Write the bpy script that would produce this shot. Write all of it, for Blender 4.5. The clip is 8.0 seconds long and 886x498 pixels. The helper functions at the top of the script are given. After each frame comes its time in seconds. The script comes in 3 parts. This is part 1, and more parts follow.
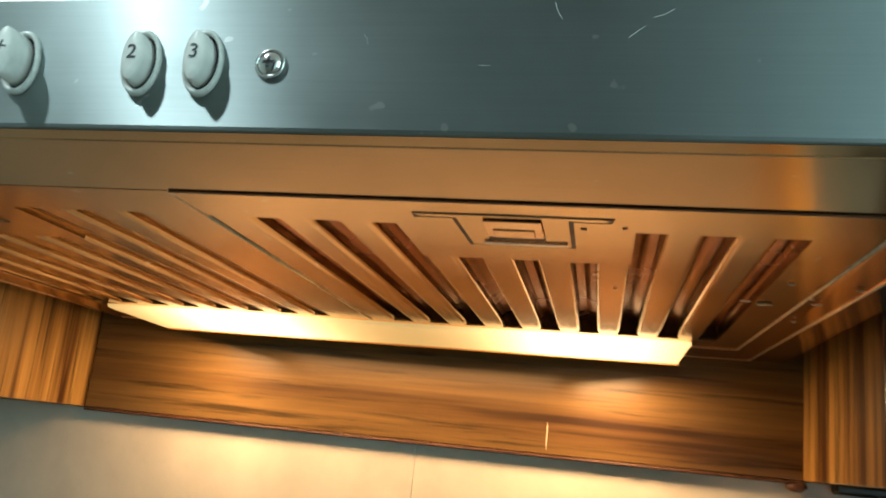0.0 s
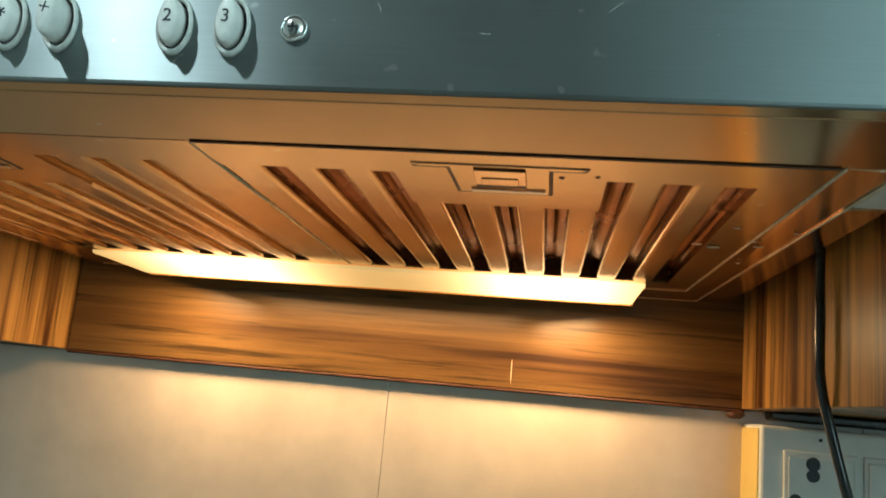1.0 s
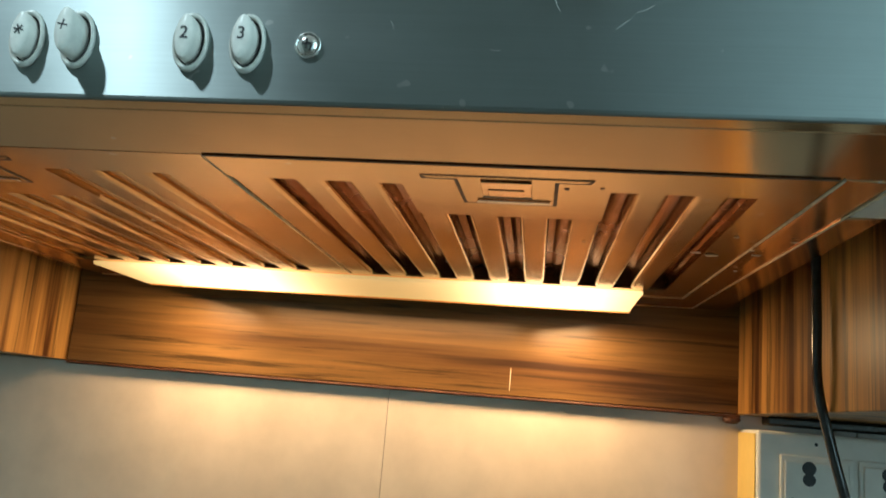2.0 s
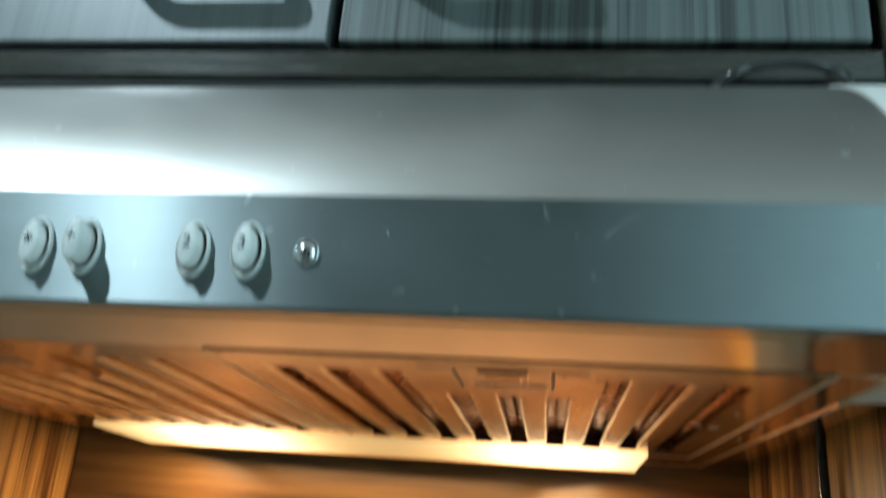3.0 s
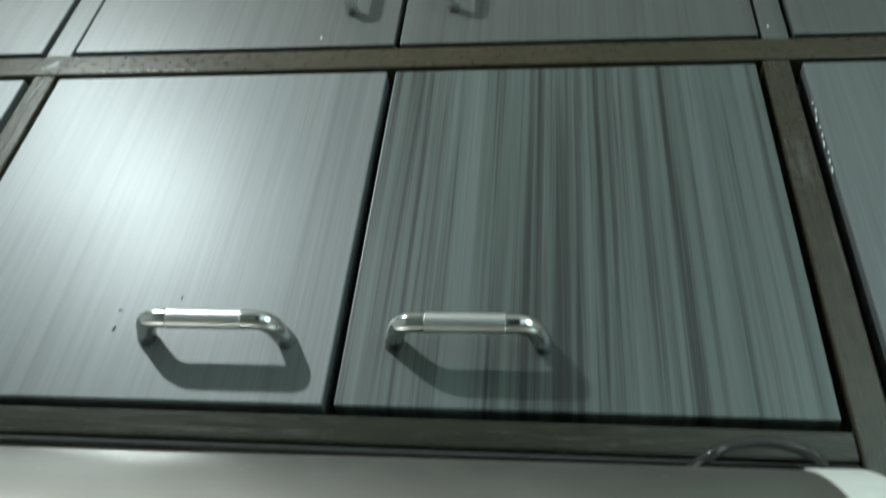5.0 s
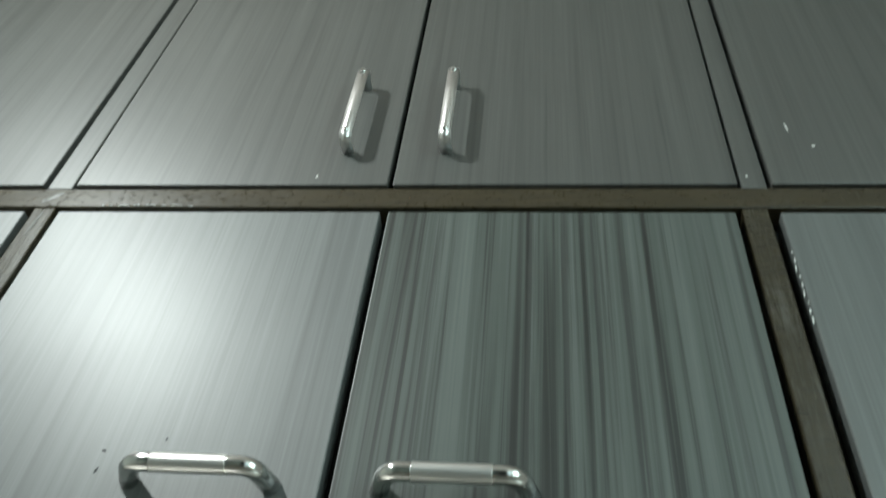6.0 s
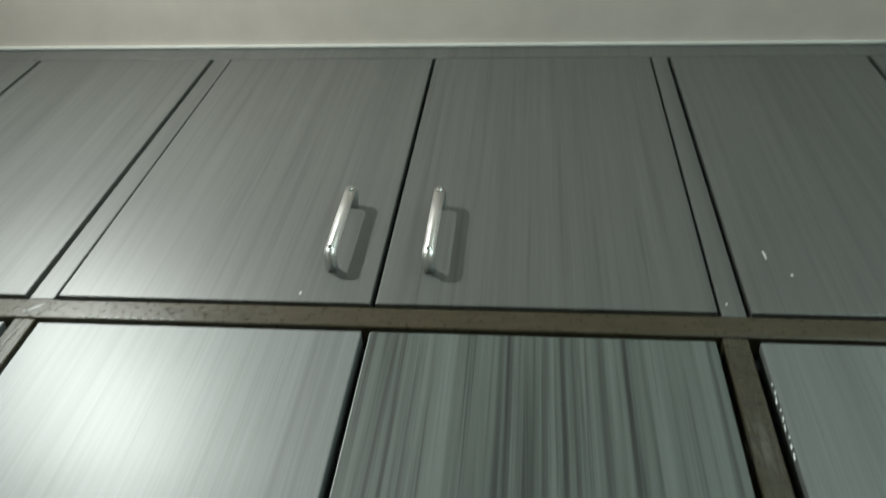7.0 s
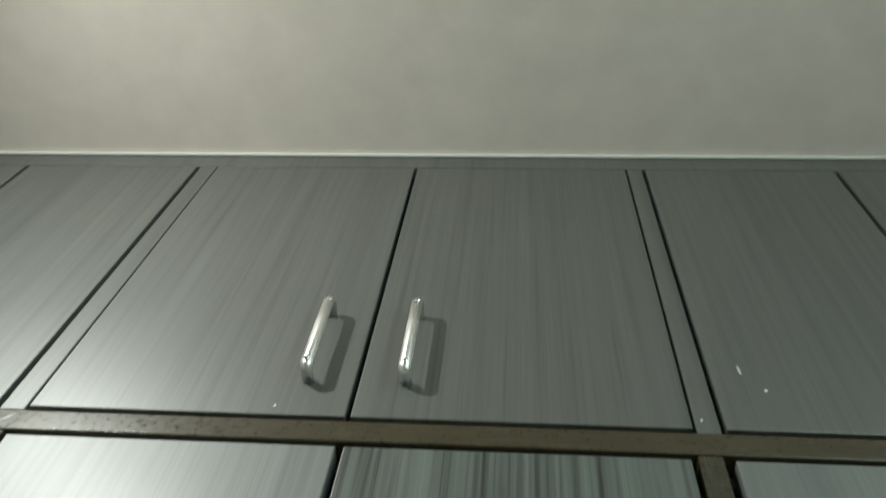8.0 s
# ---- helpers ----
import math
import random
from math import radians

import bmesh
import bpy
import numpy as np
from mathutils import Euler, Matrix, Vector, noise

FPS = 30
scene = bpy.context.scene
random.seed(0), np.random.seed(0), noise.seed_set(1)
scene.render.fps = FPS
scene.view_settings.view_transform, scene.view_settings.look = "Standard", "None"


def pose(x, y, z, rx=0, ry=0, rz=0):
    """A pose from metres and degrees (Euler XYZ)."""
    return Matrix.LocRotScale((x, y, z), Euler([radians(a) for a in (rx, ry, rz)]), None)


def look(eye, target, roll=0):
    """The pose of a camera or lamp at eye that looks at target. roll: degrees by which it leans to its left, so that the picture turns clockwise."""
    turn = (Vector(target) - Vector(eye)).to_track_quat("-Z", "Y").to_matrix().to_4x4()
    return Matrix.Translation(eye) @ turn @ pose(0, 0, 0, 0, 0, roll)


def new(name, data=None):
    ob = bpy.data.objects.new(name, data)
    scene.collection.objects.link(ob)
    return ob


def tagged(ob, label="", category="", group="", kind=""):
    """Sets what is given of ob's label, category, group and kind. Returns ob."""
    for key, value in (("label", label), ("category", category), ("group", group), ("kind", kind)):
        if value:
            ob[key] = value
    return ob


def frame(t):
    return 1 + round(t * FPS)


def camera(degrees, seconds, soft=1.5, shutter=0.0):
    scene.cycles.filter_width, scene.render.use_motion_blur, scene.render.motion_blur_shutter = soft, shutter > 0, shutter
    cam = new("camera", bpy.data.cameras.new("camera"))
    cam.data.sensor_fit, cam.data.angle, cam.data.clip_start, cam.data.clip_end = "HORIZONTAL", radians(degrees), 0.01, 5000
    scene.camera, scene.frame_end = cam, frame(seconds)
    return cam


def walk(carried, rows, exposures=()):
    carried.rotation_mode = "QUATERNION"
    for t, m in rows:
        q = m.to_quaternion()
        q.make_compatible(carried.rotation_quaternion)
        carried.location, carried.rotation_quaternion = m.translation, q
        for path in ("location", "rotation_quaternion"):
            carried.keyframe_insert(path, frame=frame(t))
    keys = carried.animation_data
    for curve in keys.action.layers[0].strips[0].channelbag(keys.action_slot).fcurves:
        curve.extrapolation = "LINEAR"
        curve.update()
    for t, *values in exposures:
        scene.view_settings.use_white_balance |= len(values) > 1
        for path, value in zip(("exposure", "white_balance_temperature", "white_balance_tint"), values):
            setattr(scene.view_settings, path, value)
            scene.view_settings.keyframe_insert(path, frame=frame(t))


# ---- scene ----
cam = camera(56.5, 8.0, soft=1.6, shutter=0.7)
PATH = [
    (0, (0.153, -0.338, 1.516), (-0.246, 1.566, 1.98), 6.0),
    (0.5, (0.143, -0.367, 1.506), (-0.165, 1.565, 1.921), 5.5),
    (1, (0.141, -0.381, 1.501), (-0.127, 1.566, 1.866), 5.3),
    (1.2, (0.14, -0.384, 1.499), (-0.119, 1.567, 1.854), 5.3),
    (2.5, (0.131, -0.393, 1.504), (-0.11, 1.535, 1.981), 4.9),
    (3, (0.137, -0.402, 1.531), (-0.136, 1.466, 2.191), 4.7),
    (3.5, (0.135, -0.417, 1.544), (-0.124, 1.364, 2.416), 5.0),
    (4, (0.133, -0.428, 1.553), (-0.117, 1.284, 2.558), 5.1),
    (4.5, (0.135, -0.434, 1.559), (-0.12, 1.196, 2.69), 5.5),
    (5, (0.136, -0.441, 1.564), (-0.117, 1.096, 2.818), 6.2),
    (6.5, (0.138, -0.473, 1.581), (-0.075, 0.793, 3.115), 8.0),
    (7, (0.143, -0.48, 1.587), (-0.062, 0.694, 3.192), 9.0),
    (7.5, (0.149, -0.487, 1.588), (-0.048, 0.588, 3.264), 9.8),
    (8, (0.152, -0.497, 1.59), (-0.023, 0.484, 3.325), 9.7),
]
EXPOSURE = [(0, -0.05, 6400, 11), (2.5, -0.12, 6000, 12), (3.5, -0.05, 5850, 14), (5, -0.05, 6850, 18), (6.5, 0.0, 7350, 23), (8, 0.0, 7700, 22)]
walk(cam, [(t, look(eye, target, roll)) for t, eye, target, roll in PATH], EXPOSURE)

# ---- light ----
BULB = (-0.620, -0.64, 2.545)
world = bpy.data.worlds.new("night")
world.use_nodes = True
world.node_tree.nodes["Background"].inputs[0].default_value = (0.5, 0.6, 0.7, 1)
world.node_tree.nodes["Background"].inputs[1].default_value = 0.02
scene.world = world
bulb_light = bpy.data.lights.new("bulb_light", "AREA")
bulb_light.shape, bulb_light.size = "DISK", 0.042
bulb_light.energy, bulb_light.color = 10.2, (0.765, 0.97, 0.985)
new("bulb_light", bulb_light).matrix_world = look(BULB, (-0.10, -0.05, 1.70))
sky_light = bpy.data.lights.new("window_light", "AREA")
sky_light.shape, sky_light.size, sky_light.size_y = "RECTANGLE", 0.96, 1.24
sky_light.energy, sky_light.color = 20.0, (0.60, 0.95, 0.98)
sky_lamp = new("window_light", sky_light)
sky_lamp.matrix_world = look((1.32, -1.45, 2.06), (0, -1.45, 2.06))
back_light = bpy.data.lights.new("back_window_light", "AREA")
back_light.shape, back_light.size, back_light.size_y = "RECTANGLE", 0.44, 1.34
back_light.energy, back_light.color = 2.0, (0.55, 0.92, 1.0)
back_lamp = new("back_window_light", back_light)
back_lamp.matrix_world = look((0.84, -2.03, 1.70), (0.84, 0, 1.70))
for lamp_x, lamp_long, lamp_tilt, lamp_watts in ((-0.165, 0.050, 10, 0.44), (-0.006, 0.240, 0, 0.62), (0.156, 0.050, -9, 0.50)):
    hood_light = bpy.data.lights.new("hood_light", "AREA")
    hood_light.shape, hood_light.size, hood_light.size_y, hood_light.spread = "RECTANGLE", lamp_long, 0.030, radians(175)
    hood_light.energy, hood_light.color = lamp_watts, (1.0, 0.66, 0.32)
    new("hood_light", hood_light).matrix_world = pose(lamp_x, 0.298, 1.5850, 0, lamp_tilt, 0)
LAMP_STRENGTH = 3.6

# ---- materials ----


def base(name):
    m = bpy.data.materials.new(name)
    m.use_nodes = True
    return m, m.node_tree, m.node_tree.nodes["Principled BSDF"]


def noise_node(nt, scale, stretch=(1, 1, 1), detail=4.0, rough=0.55, shift=False, distort=0.0):
    co = nt.nodes.new("ShaderNodeTexCoord")
    mp = nt.nodes.new("ShaderNodeMapping")
    mp.inputs["Scale"].default_value = stretch
    nt.links.new(co.outputs["Object"], mp.inputs["Vector"])
    if shift:
        info = nt.nodes.new("ShaderNodeObjectInfo")
        mul = nt.nodes.new("ShaderNodeMath")
        mul.operation, mul.inputs[1].default_value = "MULTIPLY", 37.0
        nt.links.new(info.outputs["Random"], mul.inputs[0])
        nt.links.new(mul.outputs[0], mp.inputs["Location"])
    n = nt.nodes.new("ShaderNodeTexNoise")
    n.inputs["Scale"].default_value, n.inputs["Detail"].default_value = scale, detail
    n.inputs["Roughness"].default_value, n.inputs["Distortion"].default_value = rough, distort
    nt.links.new(mp.outputs[0], n.inputs["Vector"])
    return n


def ramp(nt, source, stops):
    r = nt.nodes.new("ShaderNodeValToRGB")
    els = r.color_ramp.elements
    while len(els) < len(stops):
        els.new(0.5)
    for e, (p, c) in zip(els, stops):
        e.position, e.color = p, (*(c if isinstance(c, tuple) else (c, c, c)), 1)
    nt.links.new(source, r.inputs[0])
    return r


def mix(nt, a, b, fac, mode="MIX"):
    n = nt.nodes.new("ShaderNodeMix")
    n.data_type, n.blend_type = "RGBA", mode
    for sock, v in ((n.inputs[0], fac), (n.inputs[6], a), (n.inputs[7], b)):
        if hasattr(v, "is_output"):
            nt.links.new(v, sock)
        else:
            sock.default_value = v
    return n.outputs[2]


def bump(nt, bsdf, source, strength, distance=0.001):
    b = nt.nodes.new("ShaderNodeBump")
    b.inputs["Strength"].default_value, b.inputs["Distance"].default_value = strength, distance
    nt.links.new(source, b.inputs["Height"])
    nt.links.new(b.outputs[0], bsdf.inputs["Normal"])


def plain(name, color, rough, metal=0.0, grain=60, vary=0.25, relief=0.05, stretch=(1, 1, 1), rough_vary=0.1, spec=0.5, coat=0.0):
    """A surface of one colour with blotches, grain, uneven gloss and fine relief."""
    m, nt, b = base(name)
    fine = noise_node(nt, grain, stretch)
    broad = noise_node(nt, grain * 0.12, stretch, 3)
    lo = tuple(c * (1 - vary) for c in color)
    hi = tuple(min(1, c * (1 + vary)) for c in color)
    c1 = ramp(nt, fine.outputs[0], [(0.3, lo), (0.7, hi)])
    c2 = ramp(nt, broad.outputs[0], [(0.3, 1 - vary * 0.7), (0.7, 1.0)])
    nt.links.new(mix(nt, c1.outputs[0], c2.outputs[0], 1.0, "MULTIPLY"), b.inputs["Base Color"])
    r = ramp(nt, broad.outputs[0], [(0.3, max(0.02, rough - rough_vary)), (0.7, min(1, rough + rough_vary))])
    nt.links.new(r.outputs[0], b.inputs["Roughness"])
    b.inputs["Metallic"].default_value = metal
    b.inputs["Specular IOR Level"].default_value = spec
    b.inputs["Coat Weight"].default_value = coat
    bump(nt, b, fine.outputs[0], relief)
    return m


def brushed(name, color, rough, along, aniso=0.6, smear=0.25, uv=False):
    """Sheet steel with hairlines along one axis, smears of grease and small pale scratches."""
    m, nt, b = base(name)
    lines = noise_node(nt, 30, tuple(0.6 if a == along else 40 for a in "xyz"), 5, 0.6)
    smears = noise_node(nt, 14, (1, 1, 1), 4, 0.5, distort=0.2)
    flecks = noise_node(nt, 130, (1, 1, 1), 1)
    c = ramp(nt, lines.outputs[0], [(0.35, tuple(v * 0.95 for v in color)), (0.65, color)])
    s = ramp(nt, smears.outputs[0], [(0.35, 1 - smear), (0.65, 1.0)])
    f = ramp(nt, flecks.outputs[0], [(0.745, 0.0), (0.775, 0.55)])
    col = mix(nt, c.outputs[0], s.outputs[0], 1.0, "MULTIPLY")
    nt.links.new(mix(nt, col, (0.75, 0.76, 0.74, 1), f.outputs[0]), b.inputs["Base Color"])
    r = ramp(nt, smears.outputs[0], [(0.3, rough * (1 - smear)), (0.7, rough * (1 + smear))])
    nt.links.new(r.outputs[0], b.inputs["Roughness"])
    b.inputs["Metallic"].default_value = 1.0
    b.inputs["Anisotropic"].default_value = aniso
    if uv:
        tan = nt.nodes.new("ShaderNodeTangent")
        tan.direction_type, tan.uv_map = "UV_MAP", "across"
        nt.links.new(tan.outputs[0], b.inputs["Tangent"])
    bump(nt, b, lines.outputs[0], 0.03, 0.0003)
    return m


def laminate(name, dark, mid, pale, rough, across, calm=0.0, bite=0.0, coat=0.8, spec=0.9, draw=0.035, waver=0.15, wide_scale=30, crisp=0.08):
    """Wood-print laminate: long wavering streaks up each door, another cut on each."""
    m, nt, b = base(name)
    st = tuple(1.0 if a == across else draw for a in "xyz")
    wide = noise_node(nt, wide_scale, st, 4, 0.6, True, waver)
    mid_n = noise_node(nt, 150, st, 5, 0.65, True, 0.1)
    fine = noise_node(nt, 480, st, 3, 0.6, True)
    c = ramp(nt, wide.outputs[0], [(0.32 + bite, dark), (0.32 + bite + crisp, mid), (0.58 + bite * 0.5, pale), (0.74, mid)])
    d = ramp(nt, mid_n.outputs[0], [(0.36, 0.30 + 0.5 * calm), (0.46, 0.94), (0.70, 1.1)])
    e = ramp(nt, fine.outputs[0], [(0.3, 0.82), (0.7, 1.08)])
    col = mix(nt, mix(nt, c.outputs[0], d.outputs[0], 1.0, "MULTIPLY"), e.outputs[0], 1.0, "MULTIPLY")
    nt.links.new(col, b.inputs["Base Color"])
    b.inputs["Specular IOR Level"].default_value = spec
    b.inputs["Coat Weight"].default_value, b.inputs["Coat Roughness"].default_value = coat, 0.44
    b.inputs["Coat IOR"].default_value = 1.8
    haze = noise_node(nt, 9, (1, 1, 1), 4)
    r = ramp(nt, haze.outputs[0], [(0.3, rough * 0.95), (0.7, rough * 1.05)])
    nt.links.new(r.outputs[0], b.inputs["Roughness"])
    bump(nt, b, fine.outputs[0], 0.06, 0.0004)
    return m


GREY_LAMINATE = laminate("grey_streaked_laminate", (0.009, 0.014, 0.011), (0.066, 0.085, 0.075), (0.112, 0.136, 0.124), 0.46, "x", 0.15, 0.055, 0.35, 0.7, 0.010, 0.7, 66, 0.075)
GREY_PALE = laminate("grey_quiet_laminate", (0.066, 0.075, 0.073), (0.104, 0.117, 0.114), (0.122, 0.135, 0.131), 0.60, "x", 0.95, 0.0, 0.56, 0.8, 0.014, 0.5, 24, 0.1)
GREY_SOFT = laminate("grey_fine_laminate", (0.066, 0.070, 0.065), (0.080, 0.084, 0.078), (0.092, 0.096, 0.089), 0.44, "x", 0.9, 0.0, 0.35, 0.8, 0.012, 0.25, 70)
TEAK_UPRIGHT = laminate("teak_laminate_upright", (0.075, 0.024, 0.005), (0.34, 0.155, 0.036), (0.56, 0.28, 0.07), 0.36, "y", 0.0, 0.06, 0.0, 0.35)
# Same teak, its colour darkened for the shade behind the lamp.
TEAK_LEVEL_SHADED = laminate("teak_laminate_level_shaded", (0.040, 0.015, 0.005), (0.120, 0.054, 0.015), (0.20, 0.100, 0.029), 0.34, "z", 0.0, 0.06, 0.0, 0.35)
def scuffed(name, color, rough, wear, grain_way=(0.5, 1, 0.5)):
    """Dark polish rubbed pale in streaks and flecks."""
    m, nt, b = base(name)
    broad = noise_node(nt, 9, (1, 1, 1), 3)
    rub = noise_node(nt, 330, grain_way, 6, 0.8)
    grain = noise_node(nt, 300, (0.1, 1, 1), 3)
    c = ramp(nt, grain.outputs[0], [(0.3, tuple(v * 0.7 for v in color)), (0.7, tuple(v * 1.3 for v in color))])
    where = ramp(nt, broad.outputs[0], [(0.46, 0.0), (0.64, 1.0)])
    fleck = ramp(nt, rub.outputs[0], [(0.52, 0.0), (0.70, wear)])
    both = mix(nt, where.outputs[0], fleck.outputs[0], 1.0, "MULTIPLY")
    nt.links.new(mix(nt, c.outputs[0], (0.30, 0.30, 0.27, 1), both), b.inputs["Base Color"])
    r = ramp(nt, rub.outputs[0], [(0.35, rough * 0.8), (0.7, rough * 1.4)])
    nt.links.new(r.outputs[0], b.inputs["Roughness"])
    b.inputs["Coat Weight"].default_value, b.inputs["Coat Roughness"].default_value = 0.35, 0.18
    b.inputs["Coat IOR"].default_value = 1.5
    bump(nt, b, rub.outputs[0], 0.03, 0.0004)
    return m


FRAME_PAINT = scuffed("dark_brown_polish", (0.042, 0.031, 0.014), 0.30, 0.18)
FRAME_BLACK = scuffed("near_black_polish", (0.026, 0.025, 0.016), 0.22, 0.30, (0.06, 1, 1))
FRAME_WORN = scuffed("rubbed_brown_polish", (0.038, 0.031, 0.017), 0.26, 0.65, (1, 1, 0.07))
CARCASS = plain("carcass_board", (0.03, 0.03, 0.028), 0.7, grain=40)
STEEL_FRONT = brushed("brushed_steel_front", (0.45, 0.51, 0.51), 0.48, "x", 0.92, 0.2, True)
STEEL_TOP = brushed("satin_steel_top", (0.52, 0.495, 0.455), 0.40, "x", 0.0, 0.06, True)
# Neutral steel below the hood; the lamp's orange is tinted into its colour.
STEEL_UNDER = brushed("greasy_lamp_tinted_steel", (0.76, 0.46, 0.235), 0.16, "x", 0.0, 0.15)
STEEL_FILTER = brushed("lamp_tinted_filter_steel", (0.63, 0.395, 0.18), 0.20, "y", 0.0, 0.18)
# One vane steel in two tones: lamplit on the left, slot shade elsewhere.
STEEL_VANE_LIT = brushed("lit_vane_steel", (0.62, 0.39, 0.20), 0.34, "y", 0.0, 0.2)
STEEL_VANE_SHADED = brushed("shaded_vane_steel", (0.34, 0.125, 0.05), 0.24, "y", 0.0, 0.35)
CHROME = plain("worn_chrome", (0.78, 0.77, 0.75), 0.14, 1.0, 90, 0.08, 0.0, rough_vary=0.04)
SATIN_STEEL = plain("satin_grip", (0.84, 0.82, 0.80), 0.38, 1.0, 200, 0.06, 0.0, (0.05, 1, 1))
# Paler tan steel: the glint on folded edges is put into the colour.
GLINT_EDGE = plain("glint_folded_edge", (0.82, 0.68, 0.48), 0.42, 1.0, 200, 0.15, 0.0)
WHITE_PLASTIC = plain("white_plastic", (0.82, 0.81, 0.75), 0.4, grain=50, vary=0.06, relief=0.02)
# Yellow of the hood lamp's light, put into the plastic's colour.
LAMP_YELLOW = plain("lamp_yellow_plastic", (0.84, 0.60, 0.17), 0.35, grain=40, vary=0.06, relief=0.02)
BUTTON_PLASTIC = plain("pale_button_plastic", (0.86, 0.85, 0.80), 0.38, grain=160, vary=0.12, relief=0.04)
BEZEL_PLASTIC = plain("bezel_plastic", (0.76, 0.76, 0.71), 0.3, grain=160, vary=0.25, relief=0.04)
BLACK_PLASTIC = plain("black_plastic", (0.012, 0.012, 0.012), 0.45, grain=120)
CORD_PVC = plain("black_cord_pvc", (0.040, 0.039, 0.036), 0.22, grain=150, relief=0.02)
INK = plain("dark_print", (0.035, 0.035, 0.04), 0.5, grain=200)
WALL_PAINT = plain("wall_paint", (0.70, 0.70, 0.66), 0.7, grain=25, vary=0.05, relief=0.06)
CEILING_PAINT = plain("ceiling_paint", (0.76, 0.665, 0.61), 0.75, grain=18, vary=0.05, relief=0.06)
TILE_GLAZE = plain("cream_tile_glaze", (0.68, 0.57, 0.46), 0.16, grain=22, vary=0.09, relief=0.02, rough_vary=0.06)
GROUT = plain("grout", (0.62, 0.53, 0.42), 0.85, grain=200)
FLOOR_TILE = plain("floor_stone", (0.32, 0.30, 0.27), 0.3, grain=12, vary=0.15)
WHITE_SPOT = plain("white_paint_spot", (0.78, 0.78, 0.75), 0.6, grain=300, vary=0.1)
WORN = plain("worn_polish", (0.13, 0.13, 0.115), 0.45, grain=260, vary=0.6, relief=0.3)
GREASE = plain("dried_grease", (0.62, 0.50, 0.34), 0.5, grain=300, vary=0.2)
DARK_BROWN = plain("glue_and_gap_brown", (0.10, 0.035, 0.015), 0.5, grain=200, vary=0.4, relief=0.3)
SOUTH_PAINT = plain("grey_green_paint", (0.29, 0.33, 0.31), 0.6, grain=20, vary=0.08)
DARK_BACKDROP = plain("dark_backdrop", (0.05, 0.05, 0.05), 0.8, grain=20)


def lamp_material():
    m, nt, b = base("glowing_lamp_cover")
    co = nt.nodes.new("ShaderNodeTexCoord")
    sep = nt.nodes.new("ShaderNodeSeparateXYZ")
    nt.links.new(co.outputs["Object"], sep.inputs[0])
    total = None
    for x0 in (-0.135, 0.140):
        d = nt.nodes.new("ShaderNodeMath")
        d.operation, d.inputs[1].default_value = "SUBTRACT", x0
        nt.links.new(sep.outputs[0], d.inputs[0])
        q = nt.nodes.new("ShaderNodeMath")
        q.operation, q.inputs[1].default_value = "MULTIPLY", 1 / 0.066
        nt.links.new(d.outputs[0], q.inputs[0])
        p = nt.nodes.new("ShaderNodeMath")
        p.operation, p.inputs[1].default_value = "POWER", 2.0
        a = nt.nodes.new("ShaderNodeMath")
        a.operation = "ABSOLUTE"
        nt.links.new(q.outputs[0], a.inputs[0])
        nt.links.new(a.outputs[0], p.inputs[0])
        g = nt.nodes.new("ShaderNodeMath")
        g.operation, g.inputs[0].default_value = "POWER", 0.37
        nt.links.new(p.outputs[0], g.inputs[1])
        if total is None:
            total = g.outputs[0]
        else:
            s = nt.nodes.new("ShaderNodeMath")
            s.operation = "ADD"
            nt.links.new(total, s.inputs[0])
            nt.links.new(g.outputs[0], s.inputs[1])
            total = s.outputs[0]
    k = nt.nodes.new("ShaderNodeMath")
    k.operation, k.inputs[1].default_value, k.inputs[2].default_value = "MULTIPLY_ADD", LAMP_STRENGTH, 0.52
    nt.links.new(total, k.inputs[0])
    hue = ramp(nt, total, [(0.0, (1.0, 0.56, 0.15)), (0.75, (1.0, 0.72, 0.36))])
    nt.links.new(hue.outputs[0], b.inputs["Emission Color"])
    nt.links.new(k.outputs[0], b.inputs["Emission Strength"])
    b.inputs["Base Color"].default_value = (0.8, 0.7, 0.5, 1)
    b.inputs["Roughness"].default_value = 0.4
    return m


LAMP_GLOW = lamp_material()

# ---- building helpers ----


def part(name, bm, material, parent=None, label="", at=(0, 0, 0), smooth=False):
    me = bpy.data.meshes.new(name)
    if smooth:
        for f in bm.faces:
            f.smooth = True
    bm.normal_update()
    bm.to_mesh(me)
    bm.free()
    me.materials.append(material)
    ob = new(name, me)
    ob.location = at
    if parent is not None:
        ob.parent = parent
    if label:
        ob["label"] = label
    return ob


def thing(name, at, label, category, group="", kind=""):
    e = new(name)
    e.empty_display_size = 0.05
    e.location = at
    return tagged(e, label, category, group, kind)


def add_box(bm, x0, x1, y0, y1, z0, z1, bevel=0.0, seg=1):
    vs = [bm.verts.new((x, y, z)) for x in (x0, x1) for y in (y0, y1) for z in (z0, z1)]
    fs = [bm.faces.new([vs[i] for i in q]) for q in ((0, 1, 3, 2), (4, 6, 7, 5), (0, 4, 5, 1), (2, 3, 7, 6), (0, 2, 6, 4), (1, 5, 7, 3))]
    if bevel > 0:
        es = list({e for f in fs for e in f.edges})
        bmesh.ops.bevel(bm, geom=es, offset=bevel, segments=seg, affect="EDGES", profile=0.5)
    return bm


def box(x0, x1, y0, y1, z0, z1, bevel=0.0, seg=1):
    return add_box(bmesh.new(), x0, x1, y0, y1, z0, z1, bevel, seg)


